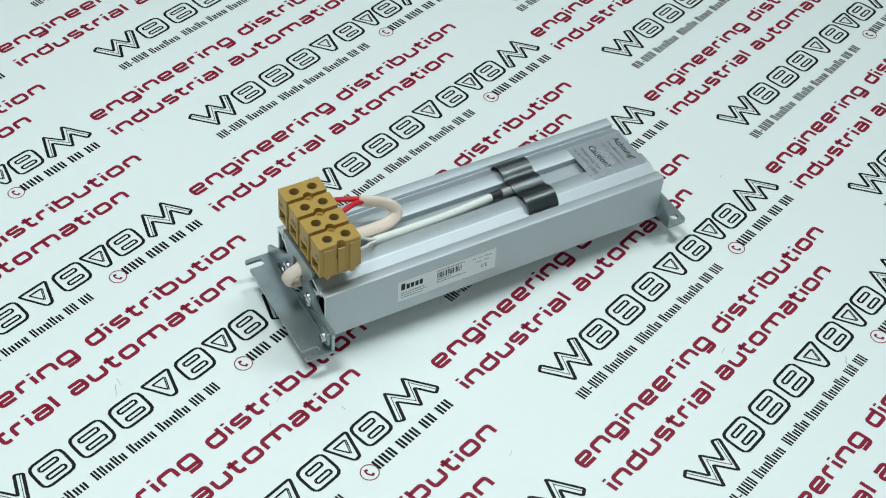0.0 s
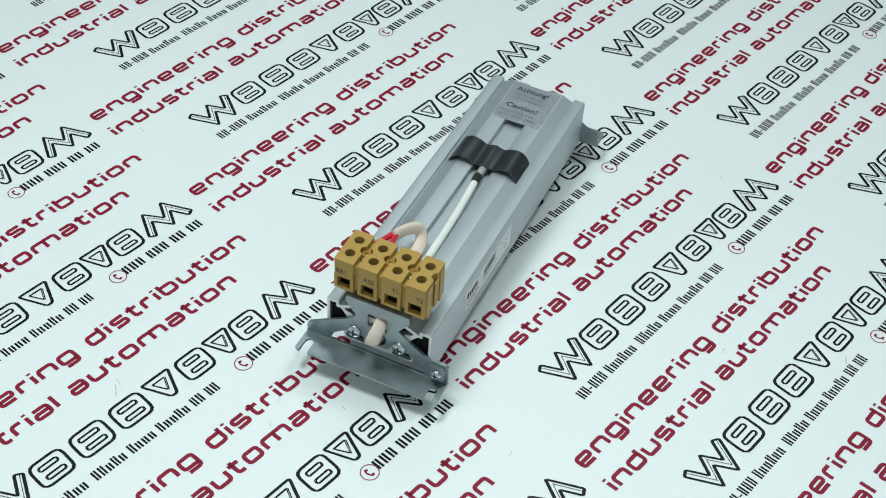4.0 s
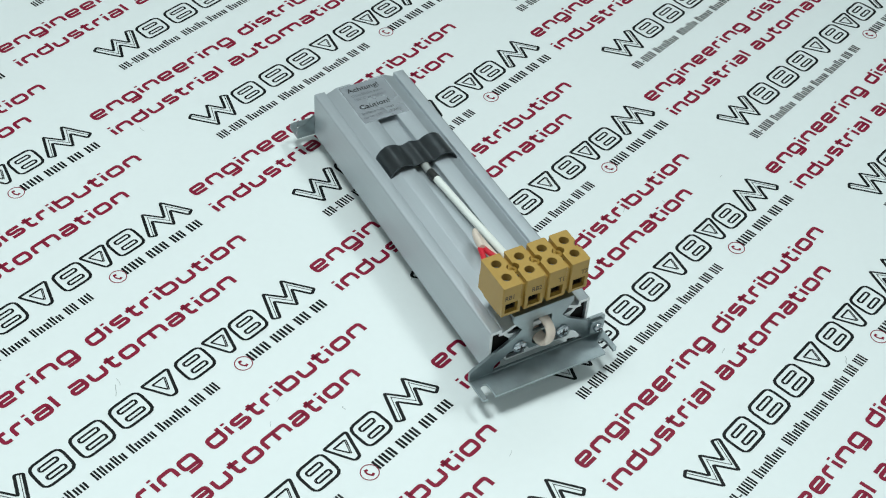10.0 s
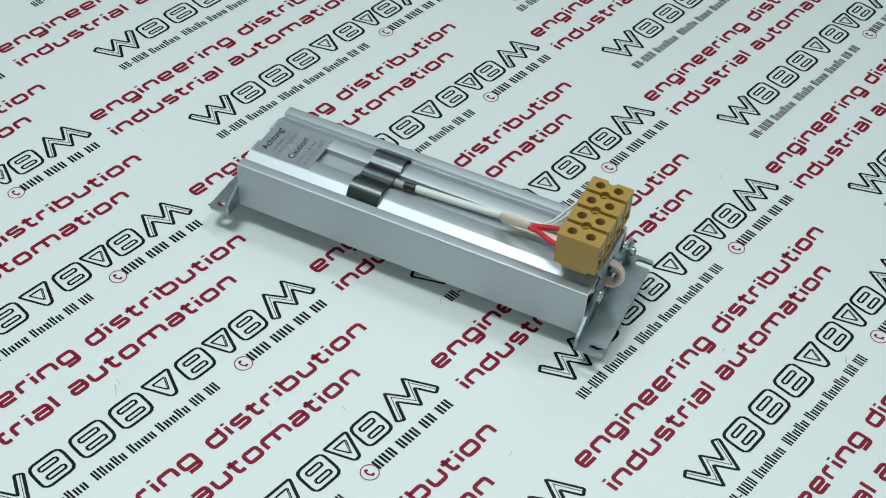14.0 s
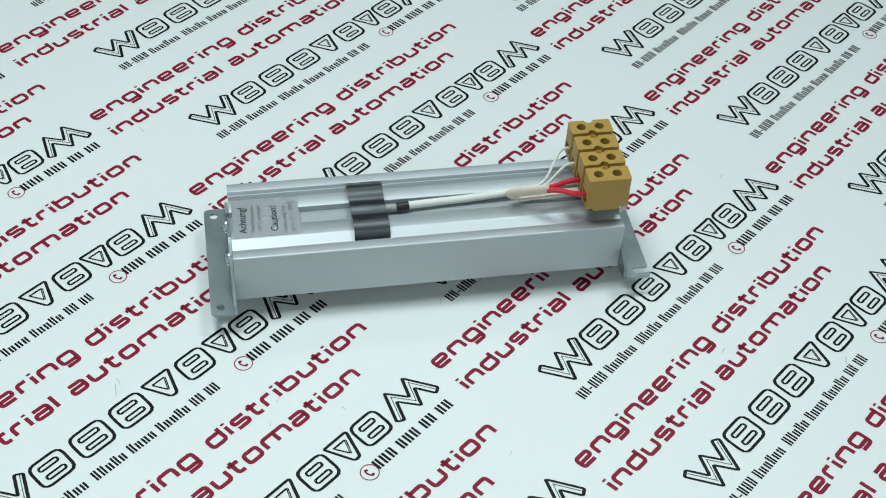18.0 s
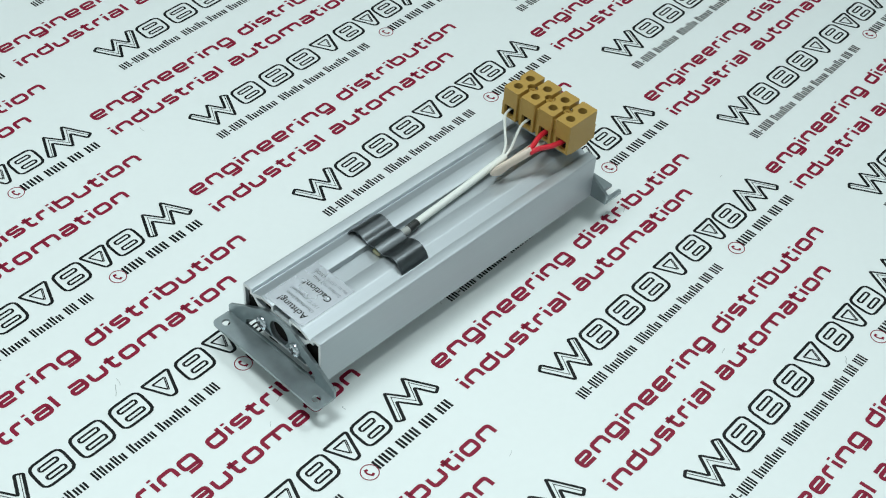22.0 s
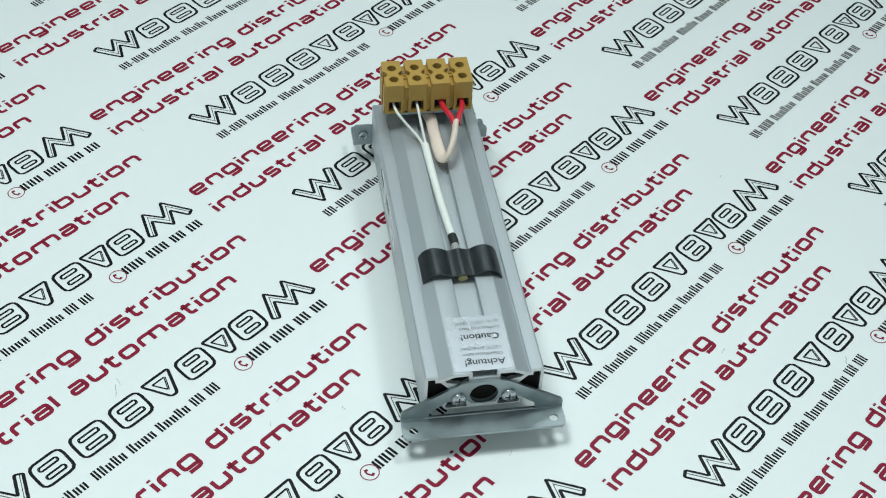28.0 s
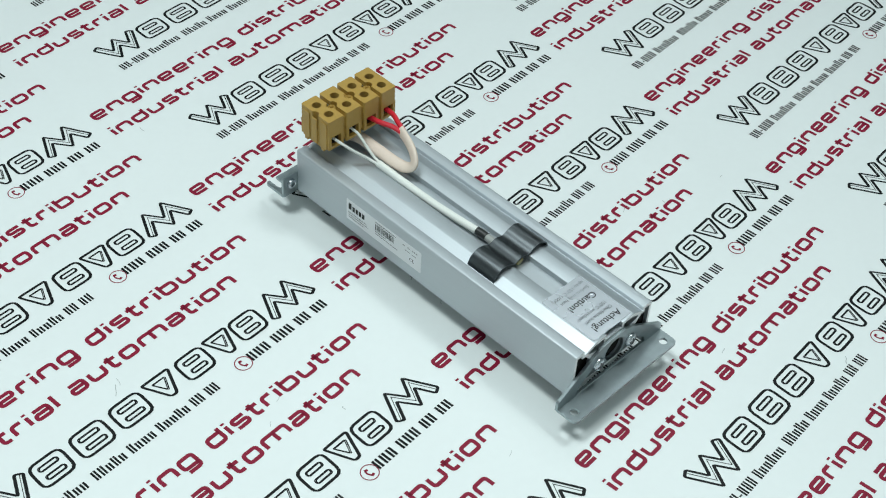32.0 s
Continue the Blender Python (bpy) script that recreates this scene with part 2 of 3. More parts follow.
def printed_pose(u, v, z=0.08):
    """A pose on the sheet (metres) from the sheet's own u, v in millimetres."""
    k = 1.00706
    p = U * u * MM * k + V * v * MM * k + Vector((0, 0.00308, 0))
    return Matrix(((U.x, -V.x, 0, p.x), (U.y, -V.y, 0, p.y), (0, 0, 1, z * MM), (0, 0, 0, 1))) @ Matrix.Diagonal((k, k, 1, 1))


def shape_band():
    """The sheet's trade mark, as a band of plain outlined shapes 158 x 12 mm."""
    bm = bmesh.new()
    H = 12.0

    def line(pts, r=1.0, w=0.76):
        """A closed outline, heavier on the side away from the light of the drawing."""
        loop = rounded(pts, r, 3)
        ribbon(bm, loop, w, 0.0, True)
        ribbon(bm, [(px + 0.42, py - 0.36) for px, py in loop], w, 0.02, True)

    def band(pts, w, r=0.8):
        """The outline of a thick open stroke, with a hairline along its middle."""
        P, left, right = [Vector(p) for p in pts], [], []
        for i, p in enumerate(P):
            d1 = (p - P[i - 1]).normalized() if i else (P[1] - p).normalized()
            d2 = (P[i + 1] - p).normalized() if i < len(P) - 1 else d1
            m = (d1 + d2).normalized()
            n = Vector((-m.y, m.x))
            k = w / 2 / max(0.42, n.dot(Vector((-d1.y, d1.x))))
            left.append(tuple(p + n * k))
            right.append(tuple(p - n * k))
        line(left + right[::-1], r)
        ribbon(bm, [(px + 0.5, py - 0.2) for px, py in pts], 0.3, 0.04)

    def slab(x0, x1, cuts, lean=0.8, top=H):
        line([(x0, 0.4), (x1 - lean, 0.4), (x1, top - 0.4), (x0 + lean, top - 0.4)], 3.0)
        for c0, c1, z0, z1 in cuts:
            line([(x0 + c0, z0), (x1 - c1, z0), (x1 - c1 + 0.2, z1), (x0 + c0 + 0.2, z1)], 0.8, 0.5)

    def wedge(x0, x1):
        c = (x0 + x1) / 2
        line([(x0, H - 0.4), (x1, H - 0.4), (c + 1.3, 0.4), (c - 1.3, 0.4)], 1.0)
        line([(c - 3.0, 9.3), (c + 3.0, 9.3), (c, 3.6)], 0.5, 0.42)

    two_cuts = ((3.4, 3.4, 2.7, 4.6), (3.4, 3.4, 7.2, 9.1))
    band([(1.2, 11.8), (6.6, 1.7), (11.8, 9.6), (16.4, 1.7), (22.2, 12.2)], 3.2)
    for x0, x1 in ((24.6, 39.4), (42.6, 58.0), (61.0, 76.0), (93.4, 107.4), (121.4, 135.4)):
        slab(x0, x1, two_cuts)
    wedge(78.4, 91.4)
    wedge(109.0, 120.8)
    band([(138.6, 0.6), (144.2, 10.6), (149.6, 2.8), (154.2, 10.6), (159.4, 0.6)], 3.1)
    return bm


def char_bars(words, width, tall, low):
    """Plain bars for a line of small writing that is not lettered: two slim bars a character."""
    adv = {"1": 0.95, ",": 0.4, " ": 0.5, "-": 0.6}
    k, x, out = width / sum(adv.get(ch, 1.0) for ch in words), 0.0, []
    for ch in words:
        a = adv.get(ch, 1.0) * k
        if ch not in " ,-":
            h = tall if ch == "1" else low
            out += [(x + 0.14 * a, x + 0.43 * a, 0, h), (x + 0.57 * a, x + 0.86 * a, 0, h)]
        elif ch == "-":
            out.append((x + 0.1 * a, x + 0.9 * a, low * 0.4, low * 0.58))
        x += a
    return out


def print_master(name, bm, mat):
    """A print mesh at metre scale, without an object yet."""
    ob = part(name, bm, mat)
    me = ob.data
    bpy.data.objects.remove(ob)
    return me


def bar_mesh(rects):
    bm = bmesh.new()
    for x0, x1, y0, y1 in rects:
        bm.faces.new([bm.verts.new(p) for p in ((x0, y0, 0), (x1, y0, 0), (x1, y1, 0), (x0, y1, 0))])
    return bm


def handset_ring():
    bm = bmesh.new()
    ribbon(bm, ring(0, 0, 3.5, 28), 0.42, 0, True)
    ribbon(bm, rounded([(-0.9, 1.7), (-1.2, 0.2), (-0.3, -1.6)], 1.2, 4, False), 0.7)
    ribbon(bm, [(-1.1, 1.75), (0.3, 1.35)], 1.0)
    ribbon(bm, [(-0.5, -1.7), (0.9, -1.3)], 1.0)
    return bm


upper_line = print_master("red_words", squared_words("engineering distribution", 176.3, 6.25, 1.68), INK_RED)
lower_line = print_master("red_words", squared_words("industrial automation", 157.0, 6.25, 1.68), INK_RED)
band_mesh = shape_band()
bmesh.ops.scale(band_mesh, vec=(1.008, 1.06, 1), verts=band_mesh.verts)
mark_band = print_master("outlined_shapes", band_mesh, INK_BLACK)
small_line = print_master("small_print_bars", bar_mesh(char_bars("11-111 1aa1aa, 11a1a 1aaa 1aa1a 11 11", 99.8, 4.7, 3.5)), INK_BLACK)
number_line = print_master("number_bars", bar_mesh(char_bars("111 111 11 11", 42.6, 4.7, 4.7)), INK_BLACK)
call_mark = print_master("handset_ring", handset_ring(), INK_RED)


def print_on_sheet(name, me, u, v):
    ob = new(name, me)
    ob.parent = ground
    ob.matrix_basis = printed_pose(u, v)


def in_reach(u, v):
    p = U * u + V * v
    return -340 < p.x < 340 and -240 < p.y < 330


# two kinds of printed stripe; each copy lies a little off the even step (mm along u, v)
STRIPE_A = ((5.5, -286.5), (4.1, -214.8), (1.5, -143.6), (4.5, -71.9), (0, 0), (0.5, 71.1), (0.5, 142.3), (0.5, 213.5))
STRIPE_B = ((13.5, -357.5), (11.0, -286.0), (8.9, -214.8), (5.7, -143.3), (4.0, -71.4), (0, 0), (-3.2, 71.4), (-6.0, 142.6), (-8.5, 213.9))


def print_words(u, v):
    if in_reach(u + 88, v):
        print_on_sheet("red_words", upper_line, u, v)
        print_on_sheet("red_words", lower_line, u - 0.1, v + 14.9)


def print_mark(u, v):
    if in_reach(u + 80, v):
        print_on_sheet("outlined_shapes", mark_band, u - 0.2, v + 0.8)
        print_on_sheet("small_print_bars", small_line, u + 0.2, v + 11.1)
        print_on_sheet("number_bars", number_line, u + 117.2, v + 10.1)
        print_on_sheet("handset_ring", call_mark, u + 114.2, v + 8.2)


for du, dv in STRIPE_A:
    print_mark(-224.0 + du, 48.8 + dv)
    print_words(-54.8 + du, 43.5 + dv)
    print_mark(155.4 + du, 46.8 + dv)
    print_words(322.0 + du, 41.0 + dv)
for du, dv in STRIPE_B:
    print_words(-238.8 + du, 79.8 + dv)
    print_mark(-28.3 + du, 82.9 + dv)
    print_words(139.6 + du, 77.7 + dv)

# small scuffs and crumbs on the sheet
random.seed(11)
for su, sv, length, turn in ((70, 42, 5, 20), (88, 52, 2, 70), (-28, 20, 3, 40), (-8, 22, 4, 60), (-110, 8, 4, 15), (-150, -38, 6, 50), (30, 120, 3, 10), (-40, -150, 4, 80), (120, 60, 2, 0), (60, 160, 4, 30), (-95, 30, 2, 65), (-26, 1.7, 1, 0), (-120, 15, 2.5, 30), (-1, 113.5, 2, 50), (-69, 90, 3, 20), (-145, -41, 4, 75)):
    bm = bmesh.new()
    pts, x = [], 0.0
    for i in range(4):
        pts.append((x, random.uniform(-0.35, 0.35)))
        x += length / 3
    ribbon(bm, pts, random.uniform(0.14, 0.3))
    scuff = part("scuff", bm, INK_SCUFF, ground)
    scuff.matrix_basis = printed_pose(su, sv, 0.06) @ pose(0, 0, 0, 0, 0, turn)

# the low pad on which the resistor turns
pad = part("turntable_pad", lathe([(0, 0), (10.6, 0), (11.0, 0.5), (11.0, 12.8), (10.6, 13.4), (0, 13.4)], 48), PAD, None, "", True)
pad.location.y = AXIS_Y
tagged(pad, "low round white plastic turntable pad under the resistor", "turntable")

# ---- the braking resistor: x along its length from the terminal end, z up ----
resistor = new("braking_resistor")
tagged(resistor, "silver aluminium braking resistor with mustard terminal block", "resistor")
LEN = 161.0

half = [(0, 4.3), (14.6, 4.3), (15.2, 6.9), (20.9, 6.9), (21.3, 6.5), (21.3, 0.3), (21.6, 0), (22.3, 0), (22.6, 0.3), (22.6, 22.5), (22.54, 22.8), (22.38, 23.04), (22.1, 23.2), (21.8, 23.24), (17.8, 23.2), (17.5, 23.1), (17.4, 22.8), (17.4, 21.3), (17.0, 21.2), (12.2, 23.4), (11.9, 23.55), (11.5, 23.62), (4.9, 23.62), (4.7, 23.5), (4.6, 23.3), (4.6, 20.9), (0, 20.9)]
outline = half[1:-1] + [(-y, z) for y, z in half[1:-1][::-1]]
side = [(21.4, 8.0), (21.4, 21.7), (18.6, 21.7), (18.6, 19.9), (16.6, 19.8), (12.8, 15.4), (13.2, 10.5), (15.6, 8.0)]
upper = [(5.9, 22.2), (11.2, 22.2), (15.0, 20.5), (14.2, 19.4), (8.4, 18.0), (5.9, 19.6)]
lower = [(5.9, 4.9), (13.8, 4.9), (14.4, 6.2), (13.0, 8.9), (6.6, 8.9)]
holes = [side, [(-y, z) for y, z in side][::-1], upper, [(-y, z) for y, z in upper][::-1], lower, [(-y, z) for y, z in lower][::-1], ring(0, 13.0, 5.6, 24), ring(9.6, 11.6, 1.3, 10), ring(-9.6, 11.6, 1.3, 10)]
housing = part("housing", prism(outline, holes, "x", 0, LEN), ALU, resistor, "extruded aluminium profile with ribs and a slot", True)
housing.data.materials.append(ALU_CUT)
for face in housing.data.polygons:
    if abs(face.normal.x) > 0.9:
        face.material_index = 1


def filling(hole, x0=1.6, x1=1.6):
    """A near-black solid set back inside one of the profile's chambers."""
    cy, cz = sum(p[0] for p in hole) / len(hole), sum(p[1] for p in hole) / len(hole)
    part("filling", prism([(cy + (y - cy) * 0.98, cz + (z - cz) * 0.98) for y, z in hole], [], "x", x0, LEN - x1), NEAR_BLACK, housing, "near-black solid inside a chamber")


for hole in holes[:6]:
    filling(hole)
filling(ring(0, 13.0, 5.55, 24), 9.0, 0.8)


def screw(name, at, axis, parent, r=3.0):
    """A pan-head cross-slot screw with a washer, its head pointing along the axis."""
    s = part(name, lathe([(0, 1.75), (r * 0.35, 1.74), (r * 0.65, 1.6), (r * 0.9, 1.2), (r, 0.7), (r, 0.0), (0, 0)], 24, axis, at), STEEL, parent, "bright cross-head screw", True)
    # the slot's shade is a raised black cross, no recess is cut
    bm = bmesh.new()
    sx = 1 if axis == "x" else -1
    if axis == "z":
        box(at[0] - 1.7, at[0] + 1.7, at[1] - 0.3, at[1] + 0.3, at[2] + 1.3, at[2] + 1.95, 0, bm)
        box(at[0] - 0.3, at[0] + 0.3, at[1] - 1.7, at[1] + 1.7, at[2] + 1.3, at[2] + 1.96, 0, bm)
    else:
        xs = sorted((at[0] + sx * 1.3, at[0] + sx * 1.82))
        w, h = r * 0.56, r * 0.11
        box(*xs, at[1] - w, at[1] + w, at[2] - h, at[2] + h, 0, bm)
        box(*xs, at[1] - h, at[1] + h, at[2] - w, at[2] + w, 0, bm)
    part("cross_slot_shade", bm, TUBE_AND_SLOT_BLACK, s)
    return s


# bracket at the plain end
def mirrored(pts):
    return pts + [(-a, b) for a, b in pts[::-1]]


gap = mirrored([(20.8, 1.4), (20.2, 5.0), (17.6, 6.9), (14.8, 9.2), (13.6, 9.9), (6.2, 9.9), (4.6, 7.9)])
wing = [(31.3, 0.4), (31.3, 4.6), (30.6, 5.6), (13.0, 16.8), (9.0, 19.2), (6.0, 19.9)]
end_bracket = part("end_bracket", prism(mirrored(wing), [ring(0, 13, 5.4, 24), gap], "x", LEN + 0.1, LEN + 1.4), ZINC, resistor, "bent galvanised mounting bracket with round holes")
foot = rounded([(LEN + 1.0, -31.3), (LEN + 10.6, -31.3), (LEN + 10.6, 31.3), (LEN + 1.0, 31.3)], [0, 2.6, 2.6, 0], 4)
part("foot", prism(foot, [ring(LEN + 6.4, 27.0, 1.8, 16), ring(LEN + 6.4, -27.0, 1.8, 16)], "z", 0.15, 1.35), ZINC, end_bracket)
part("bend", sweep([(LEN + 1.0, -31.2, 0.9), (LEN + 1.0, 0, 0.9), (LEN + 1.0, 31.2, 0.9)], 0.75, 10, 2), ZINC, end_bracket, "", True)
for sy in (9.6, -9.6):
    screw("screw", (LEN + 1.4, sy, 11.6), "x", resistor)

# bracket at the terminal end, with a tall tab that carries the block
neck = [(12.0, 17.6), (9.2, 20.8), (13.6, 26.6), (13.6, 28.8)]
plate = [(31.0, 0.4), (31.0, 5.2), (30.4, 6.2)] + neck + [(-a, b) for a, b in neck[::-1]] + [(-22.6, 10.9), (-23.4, 11.3), (-29.8, 11.3), (-30.8, 10.3), (-30.8, 0.4)]
window = rounded([(-4.2, 17.2), (4.2, 17.2), (4.2, 24.0), (-4.2, 24.0)], 0.8, 3)
terminal_bracket = part("terminal_bracket", prism(plate, [ring(0, 12.4, 3.9, 24), window, gap], "x", -1.4, -0.1), ZINC, resistor, "bent galvanised bracket with slotted ears")
foot = [(-1.0, 31.0), (-11.4, 31.0), (-12.2, 30.2), (-12.2, 28.9)] + [(-6.6, 28.9), (-5.4, 28.4), (-4.9, 27.1), (-5.4, 25.8), (-6.6, 25.3)] + [(-12.0, 25.3), (-12.2, 24.8)]
foot = foot + [(a, -b) for a, b in foot[::-1]]
part("foot", prism(foot, [], "z", 0.15, 1.35), ZINC, terminal_bracket)
part("bend", sweep([(-1.0, -31.0, 0.9), (-1.0, 0, 0.9), (-1.0, 31.0, 0.9)], 0.75, 10, 2), ZINC, terminal_bracket, "", True)
part("shelf", prism(rounded([(-1.4, -13.6), (14.5, -13.6), (14.5, 13.6), (-1.4, 13.6)], 0.6), [], "z", 28.5, 29.7), ZINC, terminal_bracket)
part("shelf_bend", sweep([(-0.8, -13.5, 29.0), (-0.8, 0, 29.0), (-0.8, 13.5, 29.0)], 0.7, 10, 2), ZINC, terminal_bracket, "", True)
for sy in (9.6, -9.8):
    screw("screw", (-1.4, sy, 11.8), "-x", resistor)
part("nut_plate", prism(rounded([(-29.6, 3.4), (-23.4, 3.4), (-23.4, 9.8), (-29.6, 9.8)], 0.9), [], "x", -2.7, -1.45), ZINC, terminal_bracket, "small square zinc nut plate")
screw("earth_screw", (-2.7, -26.6, 6.6), "-x", resistor, 2.1)
part("press_nut", lathe([(1.1, -0.1), (1.1, 1.4), (1.5, 1.6), (2.1, 1.3), (2.3, 0.0), (1.1, 0.0)], 16, "x", (-0.1, -26.6, 6.6)), STEEL, terminal_bracket, "small round pressed nut", True)

# terminal block of four poles
block = part("terminal_block", box(2.8, 13.8, -18.6, 18.6, 29.75, 32.8, 0.3), MUSTARD, resistor, "mustard plastic terminal block with four poles")
ZT = 46.7
for k, (mark, edge) in enumerate((("RB1", 3.2), ("RB2", 1.5), ("T1", -0.3), ("T2", -0.5))):
    yc = 15.0 - 10.0 * k
    y0, y1 = yc - 4.1, yc + 4.1
    # upper half with two driver holes and half-round notches towards its neighbours
    nr = 1.9
    arc = [(8.45 + nr * math.cos(radians(a)), nr * math.sin(radians(a))) for a in range(180, -1, -30)]
    pts = [(-0.3, y0), *[(x, y0 - 0.2 + max(d, 0.2)) for x, d in arc], (16.6, y0), (17.0, y0 + 0.4), (17.0, y1 - 0.4), (16.6, y1)]
    pts += ([(x, y1 + 0.2 - max(d, 0.2)) for x, d in arc[::-1]] if k else []) + [(-0.3, y1), (-0.7, y1 - 0.4), (-0.7, y0 + 0.4)]
    pole = part("pole", prism(pts, [ring(4.55, yc, 2.0, 20), ring(12.3, yc, 2.0, 20)], "z", 39.0, ZT), MUSTARD, block)
    low = prism([(y0, 31.6), (y1, 31.6), (y1, 39.0), (y0, 39.0)], [[(yc - 2.7, 32.9), (yc + 2.7, 32.9), (yc + 2.7, 37.9), (yc - 2.7, 37.9)]], "x", -0.7, 17.0)
    part("pole_foot", low, MUSTARD, block)
    jaws = prism([(yc - 2.6, 32.95), (yc + 2.6, 32.95), (yc + 2.6, 37.8), (yc - 2.6, 37.8)], [[(yc - 2.1, 33.5), (yc + 2.1, 33.5), (yc + 2.1, 37.4), (yc - 2.1, 37.4)]], "x", 1.0, 15.4)
    clamp = part("clamp", jaws, CLAMP, block, "tarnished brown metal wire clamp")
    # a solid black block puts the shade into the open mouth
    part("mouth_shade", box(1.9, 14.5, yc - 2.1, yc + 2.1, 33.5, 37.4, 0), NEAR_BLACK, clamp)
    for sx in (4.55, 12.3):
        clamp_screw = part("clamp_screw", lathe([(0, 43.4), (1.85, 43.4), (1.85, 40.0), (0, 40.0)], 14, "z", (sx, yc, 0)), ZINC, block, "sunken steel clamp screw")
        # a thin black bar gives the screw slot its shade
        part("slot", box(sx - 1.6, sx + 1.6, yc - 0.25, yc + 0.25, 43.2, 43.46, 0), TUBE_AND_SLOT_BLACK, clamp_screw)
    lettering("marking", mark, 3.3, facing((-0.76, yc + edge, 39.9), (0, -1, 0), (0, 0, 1)), INK_BROWN, block, "", 0.05, 0.82)
for k in range(3):
    yc = 10.0 - 10.0 * k
    part("bridge", lathe([(0.8, 43.0), (0.8, 45.0), (1.3, 45.6), (1.75, 45.2), (1.75, 33.0), (0, 33.0)], 18, "z", (8.45, yc, 0)), MUSTARD, block, "", True)
    part("web", box(0.5, 15.8, yc - 0.95, yc + 0.95, 32.6, 44.4, 0), MUSTARD, block)
    if k != 1:
        part("rivet", lathe([(0, 45.3), (0.5, 45.15), (0.85, 44.7), (0.95, 44.3), (0, 44.3)], 14, "z", (5.2, yc, 0)), STEEL, block, "bright steel pin", True)
part("end_boss", box(6.9, 10.0, -19.9, -19.2, 31.6, 44.6, 0.3), MUSTARD, block)
part("end_rib", box(1.0, 5.0, -19.6, -19.05, 31.4, 45.2, 0.25), MUSTARD, block)
part("end_rib", box(12.0, 15.8, -19.6, -19.05, 31.4, 45.2, 0.25), MUSTARD, block)
for a in (2.8, 13.2):
    part("peg", box(a - 1.0, a + 1.0, -19.6, -18.4, 29.8, 31.6, 0.25), MUSTARD, block)

# spring clip across the slot, over the temperature switch
def clip_curve():
    pts = [(-15.8, 20.4), (-15.6, 22.4), (-14.0, 25.0), (-11.0, 26.6), (-7.6, 26.2), (-4.6, 24.7), (-2.4, 24.9), (0, 25.6), (2.4, 24.9), (4.6, 24.7), (7.6, 26.2), (11.0, 26.6), (14.0, 25.0), (15.6, 22.4), (15.8, 20.4)]
    return [(v.y, v.z) for v in smooth_path([(0, a, b) for a, b in pts], 4)]


mid = clip_curve()
outer, inner = [], []
for i, p in enumerate(mid):
    a, b = Vector(mid[max(i - 1, 0)]), Vector(mid[min(i + 1, len(mid) - 1)])
    d = (b - a).normalized()
    n = Vector((-d.y, d.x)) * 0.3
    outer.append(tuple(Vector(p) + n))
    inner.append(tuple(Vector(p) - n))
part("spring_clip", prism(outer + inner[::-1], [], "x", 97.0, 111.6), OXIDE, resistor, "blackened spring steel clip with two humps", True)
part("temperature_switch", sweep([(98.5, -0.6, 23.3), (104, -0.3, 23.2), (110.9, 0.2, 22.4)], 2.0, 14, 4, 0.7), YELLOWED, resistor, "", True)
part("switch_tip", sweep([(91.8, -0.2, 23.2), (95.0, -0.2, 23.2), (98.5, -0.3, 23.3)], (1.6, 1.8), 12, 4), NECK, resistor, "", True)
part("shrink_tube", sweep([(87.2, -0.6, 23.4), (90.0, -0.3, 23.4), (92.4, -0.2, 23.3)], 1.85, 14, 4), TUBE_AND_SLOT_BLACK, resistor, "", True)

# leads
part("white_lead", sweep([(87.4, -0.6, 23.4), (75, -1.5, 23.2), (62, -2.2, 23.2), (46, -2.9, 23.9), (31.0, -3.4, 24.7)], 1.65, 14, 6), FIBRE, resistor, "white braided glass-fibre sleeve", True)
part("white_wire", sweep([(32.0, -4.0, 24.7), (27.5, -6.4, 27.0), (23.6, -10.8, 31.0), (20.4, -14.2, 34.6), (17.0, -15.2, 35.6), (13.0, -15.2, 35.4)], 0.6, 8, 6), FIBRE, resistor, "", True)
part("white_wire", sweep([(32.0, -3.0, 24.8), (27.5, -3.5, 27.0), (23.4, -4.4, 31.4), (20.2, -5.0, 34.8), (17.0, -5.2, 35.6), (13.0, -5.2, 35.4)], 0.6, 8, 6), FIBRE, resistor, "", True)
part("beige_sleeve", sweep([(6.0, 0.2, 12.4), (0.0, 0.3, 12.2), (-4.4, 0.5, 12.8), (-6.6, -0.4, 15.6), (-5.6, -1.4, 19.0), (-2.0, -1.6, 21.0), (4.0, -0.4, 22.9), (13.0, 1.3, 25.6), (24.0, 1.5, 25.8), (34.0, 1.7, 25.6), (41.0, 2.4, 25.9), (44.6, 3.8, 28.2), (43.4, 5.4, 31.2), (38.4, 7.6, 33.6), (30.4, 9.7, 35.8)], (2.75, 2.6), 16, 6, 0.52), SLEEVE, resistor, "beige silicone sleeve bent in a loop", True)
part("red_wire", sweep([(31.6, 10.3, 35.8), (27.0, 11.6, 36.4), (21.0, 14.0, 36.2), (13.0, 14.9, 35.6)], 1.15, 10, 6), RED_WIRE, resistor, "", True)
part("red_wire", sweep([(31.6, 8.9, 35.6), (27.0, 8.2, 36.2), (21.0, 6.2, 36.2), (13.0, 5.2, 35.6)], 1.15, 10, 6), RED_WIRE, resistor, "", True)

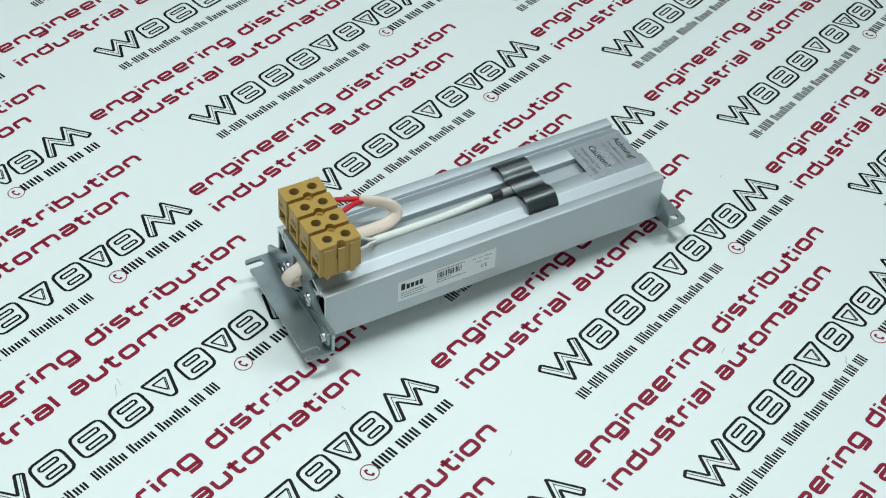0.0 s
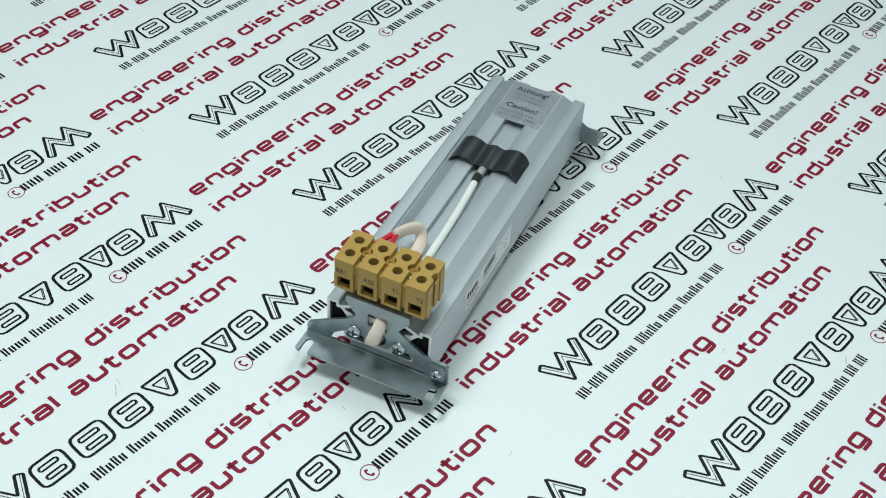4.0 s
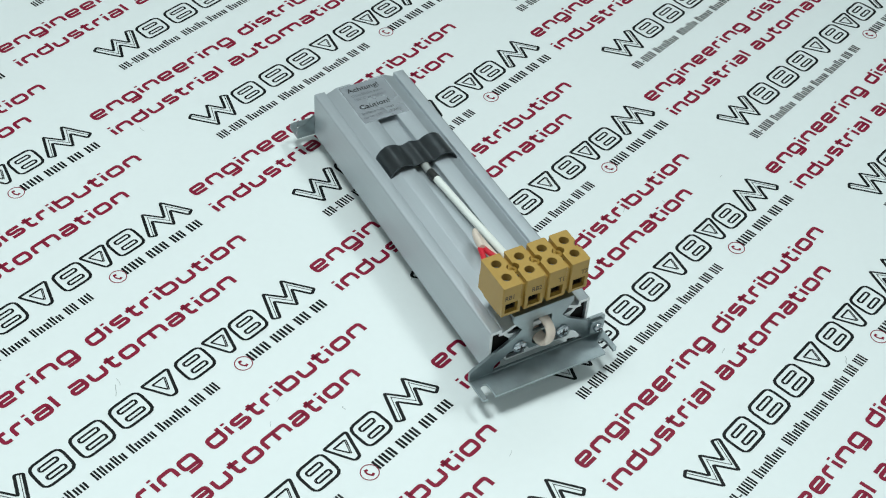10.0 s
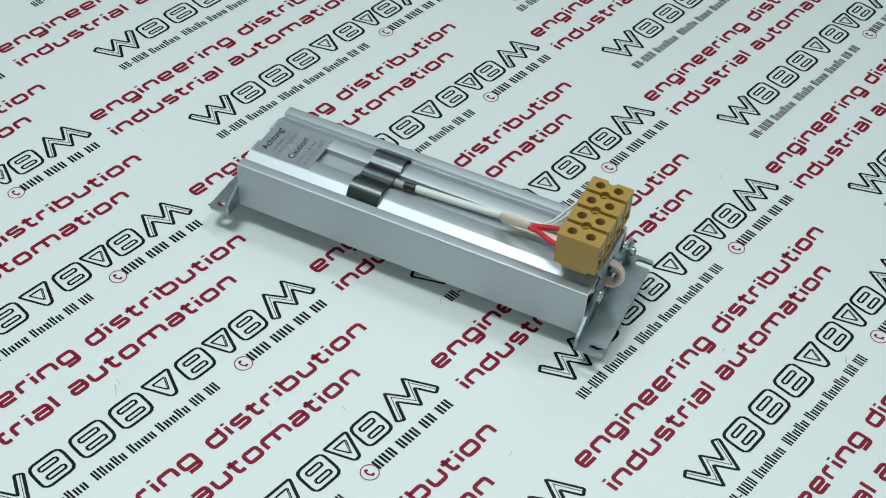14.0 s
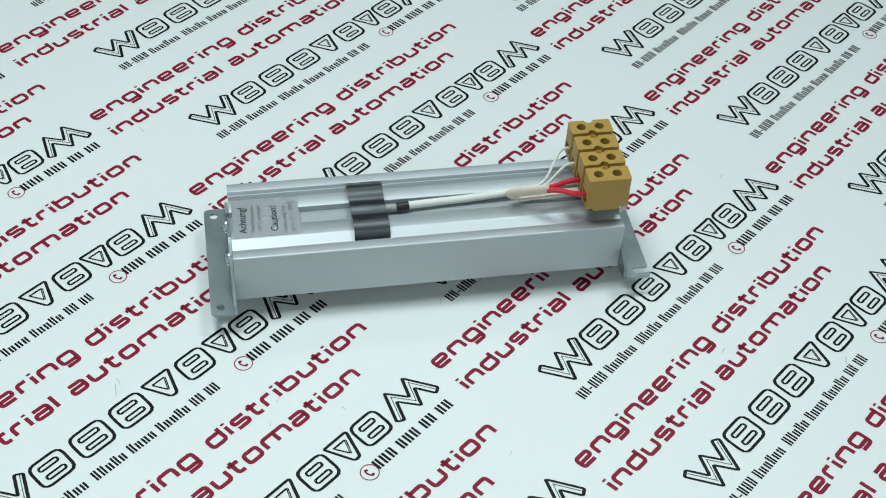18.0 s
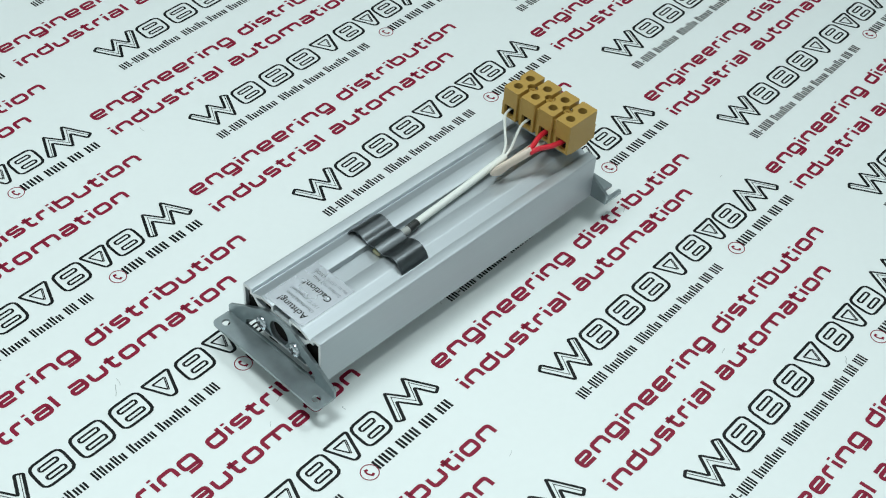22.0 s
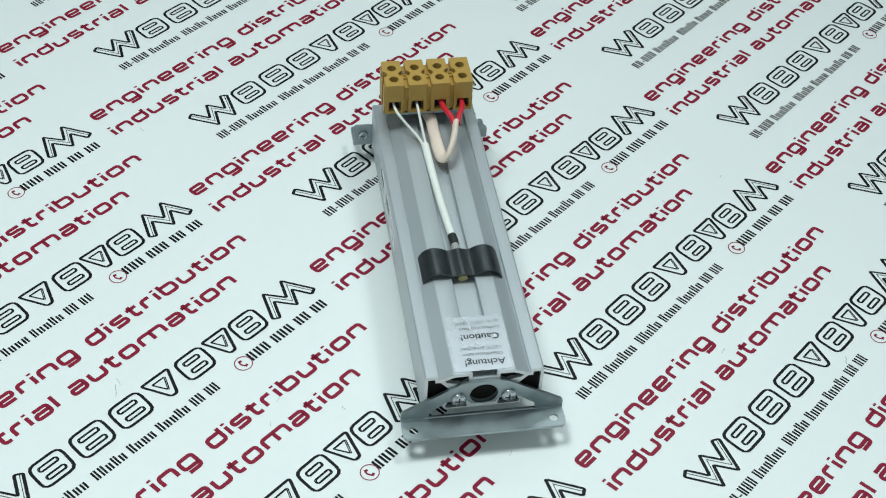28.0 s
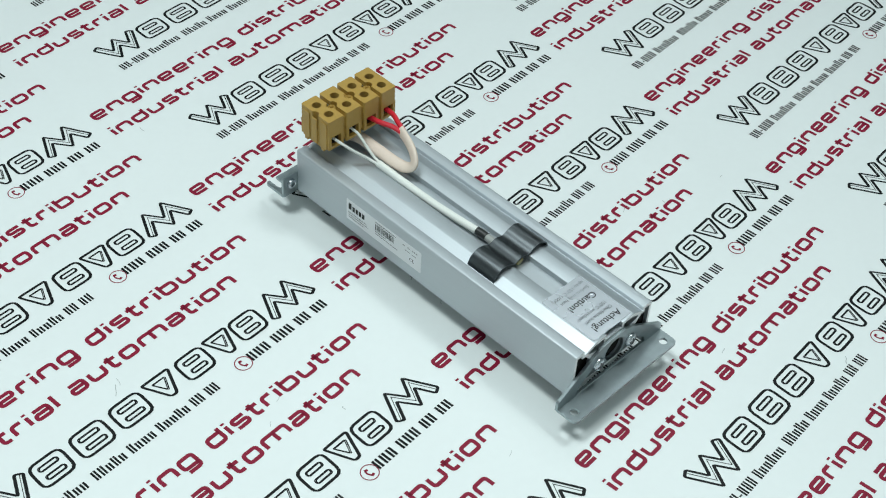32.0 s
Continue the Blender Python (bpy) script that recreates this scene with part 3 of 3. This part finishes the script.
# warning label on top
warning = part("warning_label", prism(rounded([(132.6, -11.1), (159.9, -11.1), (159.9, 11.1), (132.6, 11.1)], 0.6), [], "z", 23.63, 23.72), LABEL, resistor, "white warning label with black print")
for text, size, x, y, fat in (("Achtung!", 4.3, 154.6, 8.6, 0.05), ("Oberfläche kann", 2.3, 151.2, 8.4, 0), ("150°C erreichen!", 2.3, 148.3, 8.4, 0), ("Caution!", 4.3, 141.8, 8.6, 0.05), ("Surface may heat", 2.3, 138.2, 9.4, 0), ("up to 150°C (300F)", 2.3, 135.2, 9.8, 0)):
    lettering("words", text, size, facing((x, y, 23.78), (0, -1, 0), (1, 0, 0)), INK_BLACK if size > 3 else INK_GREY, warning, "", fat)

# rating label on the side
rating = part("rating_label", prism(rounded([(32.0, 6.0), (77.6, 6.0), (77.6, 17.4), (32.0, 17.4)], 0.5), [], "y", -22.7, -22.62), LABEL_WHITE, resistor, "pale rating label with a bar code")
at = facing((0, -22.76, 0), (1, 0, 0), (0, 0, 1))
random.seed(4)
bars("maker_mark", [(33.4, 35.2, 12.2, 15.8)] + [(35.8 + i * 2.0, 37.3 + i * 2.0, 12.2, 14.9) for i in range(4)], at, INK_BLACK, rating)
fine = []
for x0, x1, z in ((33.4, 44.6, 10.3), (33.4, 45.6, 9.0), (33.4, 43.4, 7.7), (50.0, 62.6, 15.7), (50.0, 56.4, 10.5), (50.0, 63.6, 9.2), (66.5, 68.0, 14.9), (69.4, 71.0, 14.9), (72.2, 75.4, 14.9), (68.2, 71.0, 12.7), (72.2, 74.4, 12.7)):
    while x0 < x1:
        w = random.uniform(0.5, 1.5)
        fine.append((x0, min(x0 + w, x1), z, z + 0.42))
        x0 += w + 0.3
bars("small_bars", fine, at, INK_GREY, rating)
x, code = 50.0, []
while x < 61.5:
    w = random.choice((0.18, 0.3, 0.45))
    code.append((x, x + w, 11.6, 15.0))
    x += w + random.choice((0.2, 0.3, 0.45))
bars("bar_code", code, at, INK_BLACK, rating)
lettering("words", "CE", 2.6, facing((70.6, -22.76, 8.8), (1, 0, 0), (0, 0, 1)), INK_BLACK, rating)


# ---- movement: the resistor turns evenly about an upright axis ----
def motions():
    rows = []
    for i in range(65):
        t = i * 0.5
        rows.append((t, pose(0, AXIS_Y, 0, 0, 0, 31.97 + 8.9277 * t) @ Matrix.Translation((-69.58 * UNIT, -1.94 * UNIT, LIFT))))
    walk(resistor, rows)


motions()
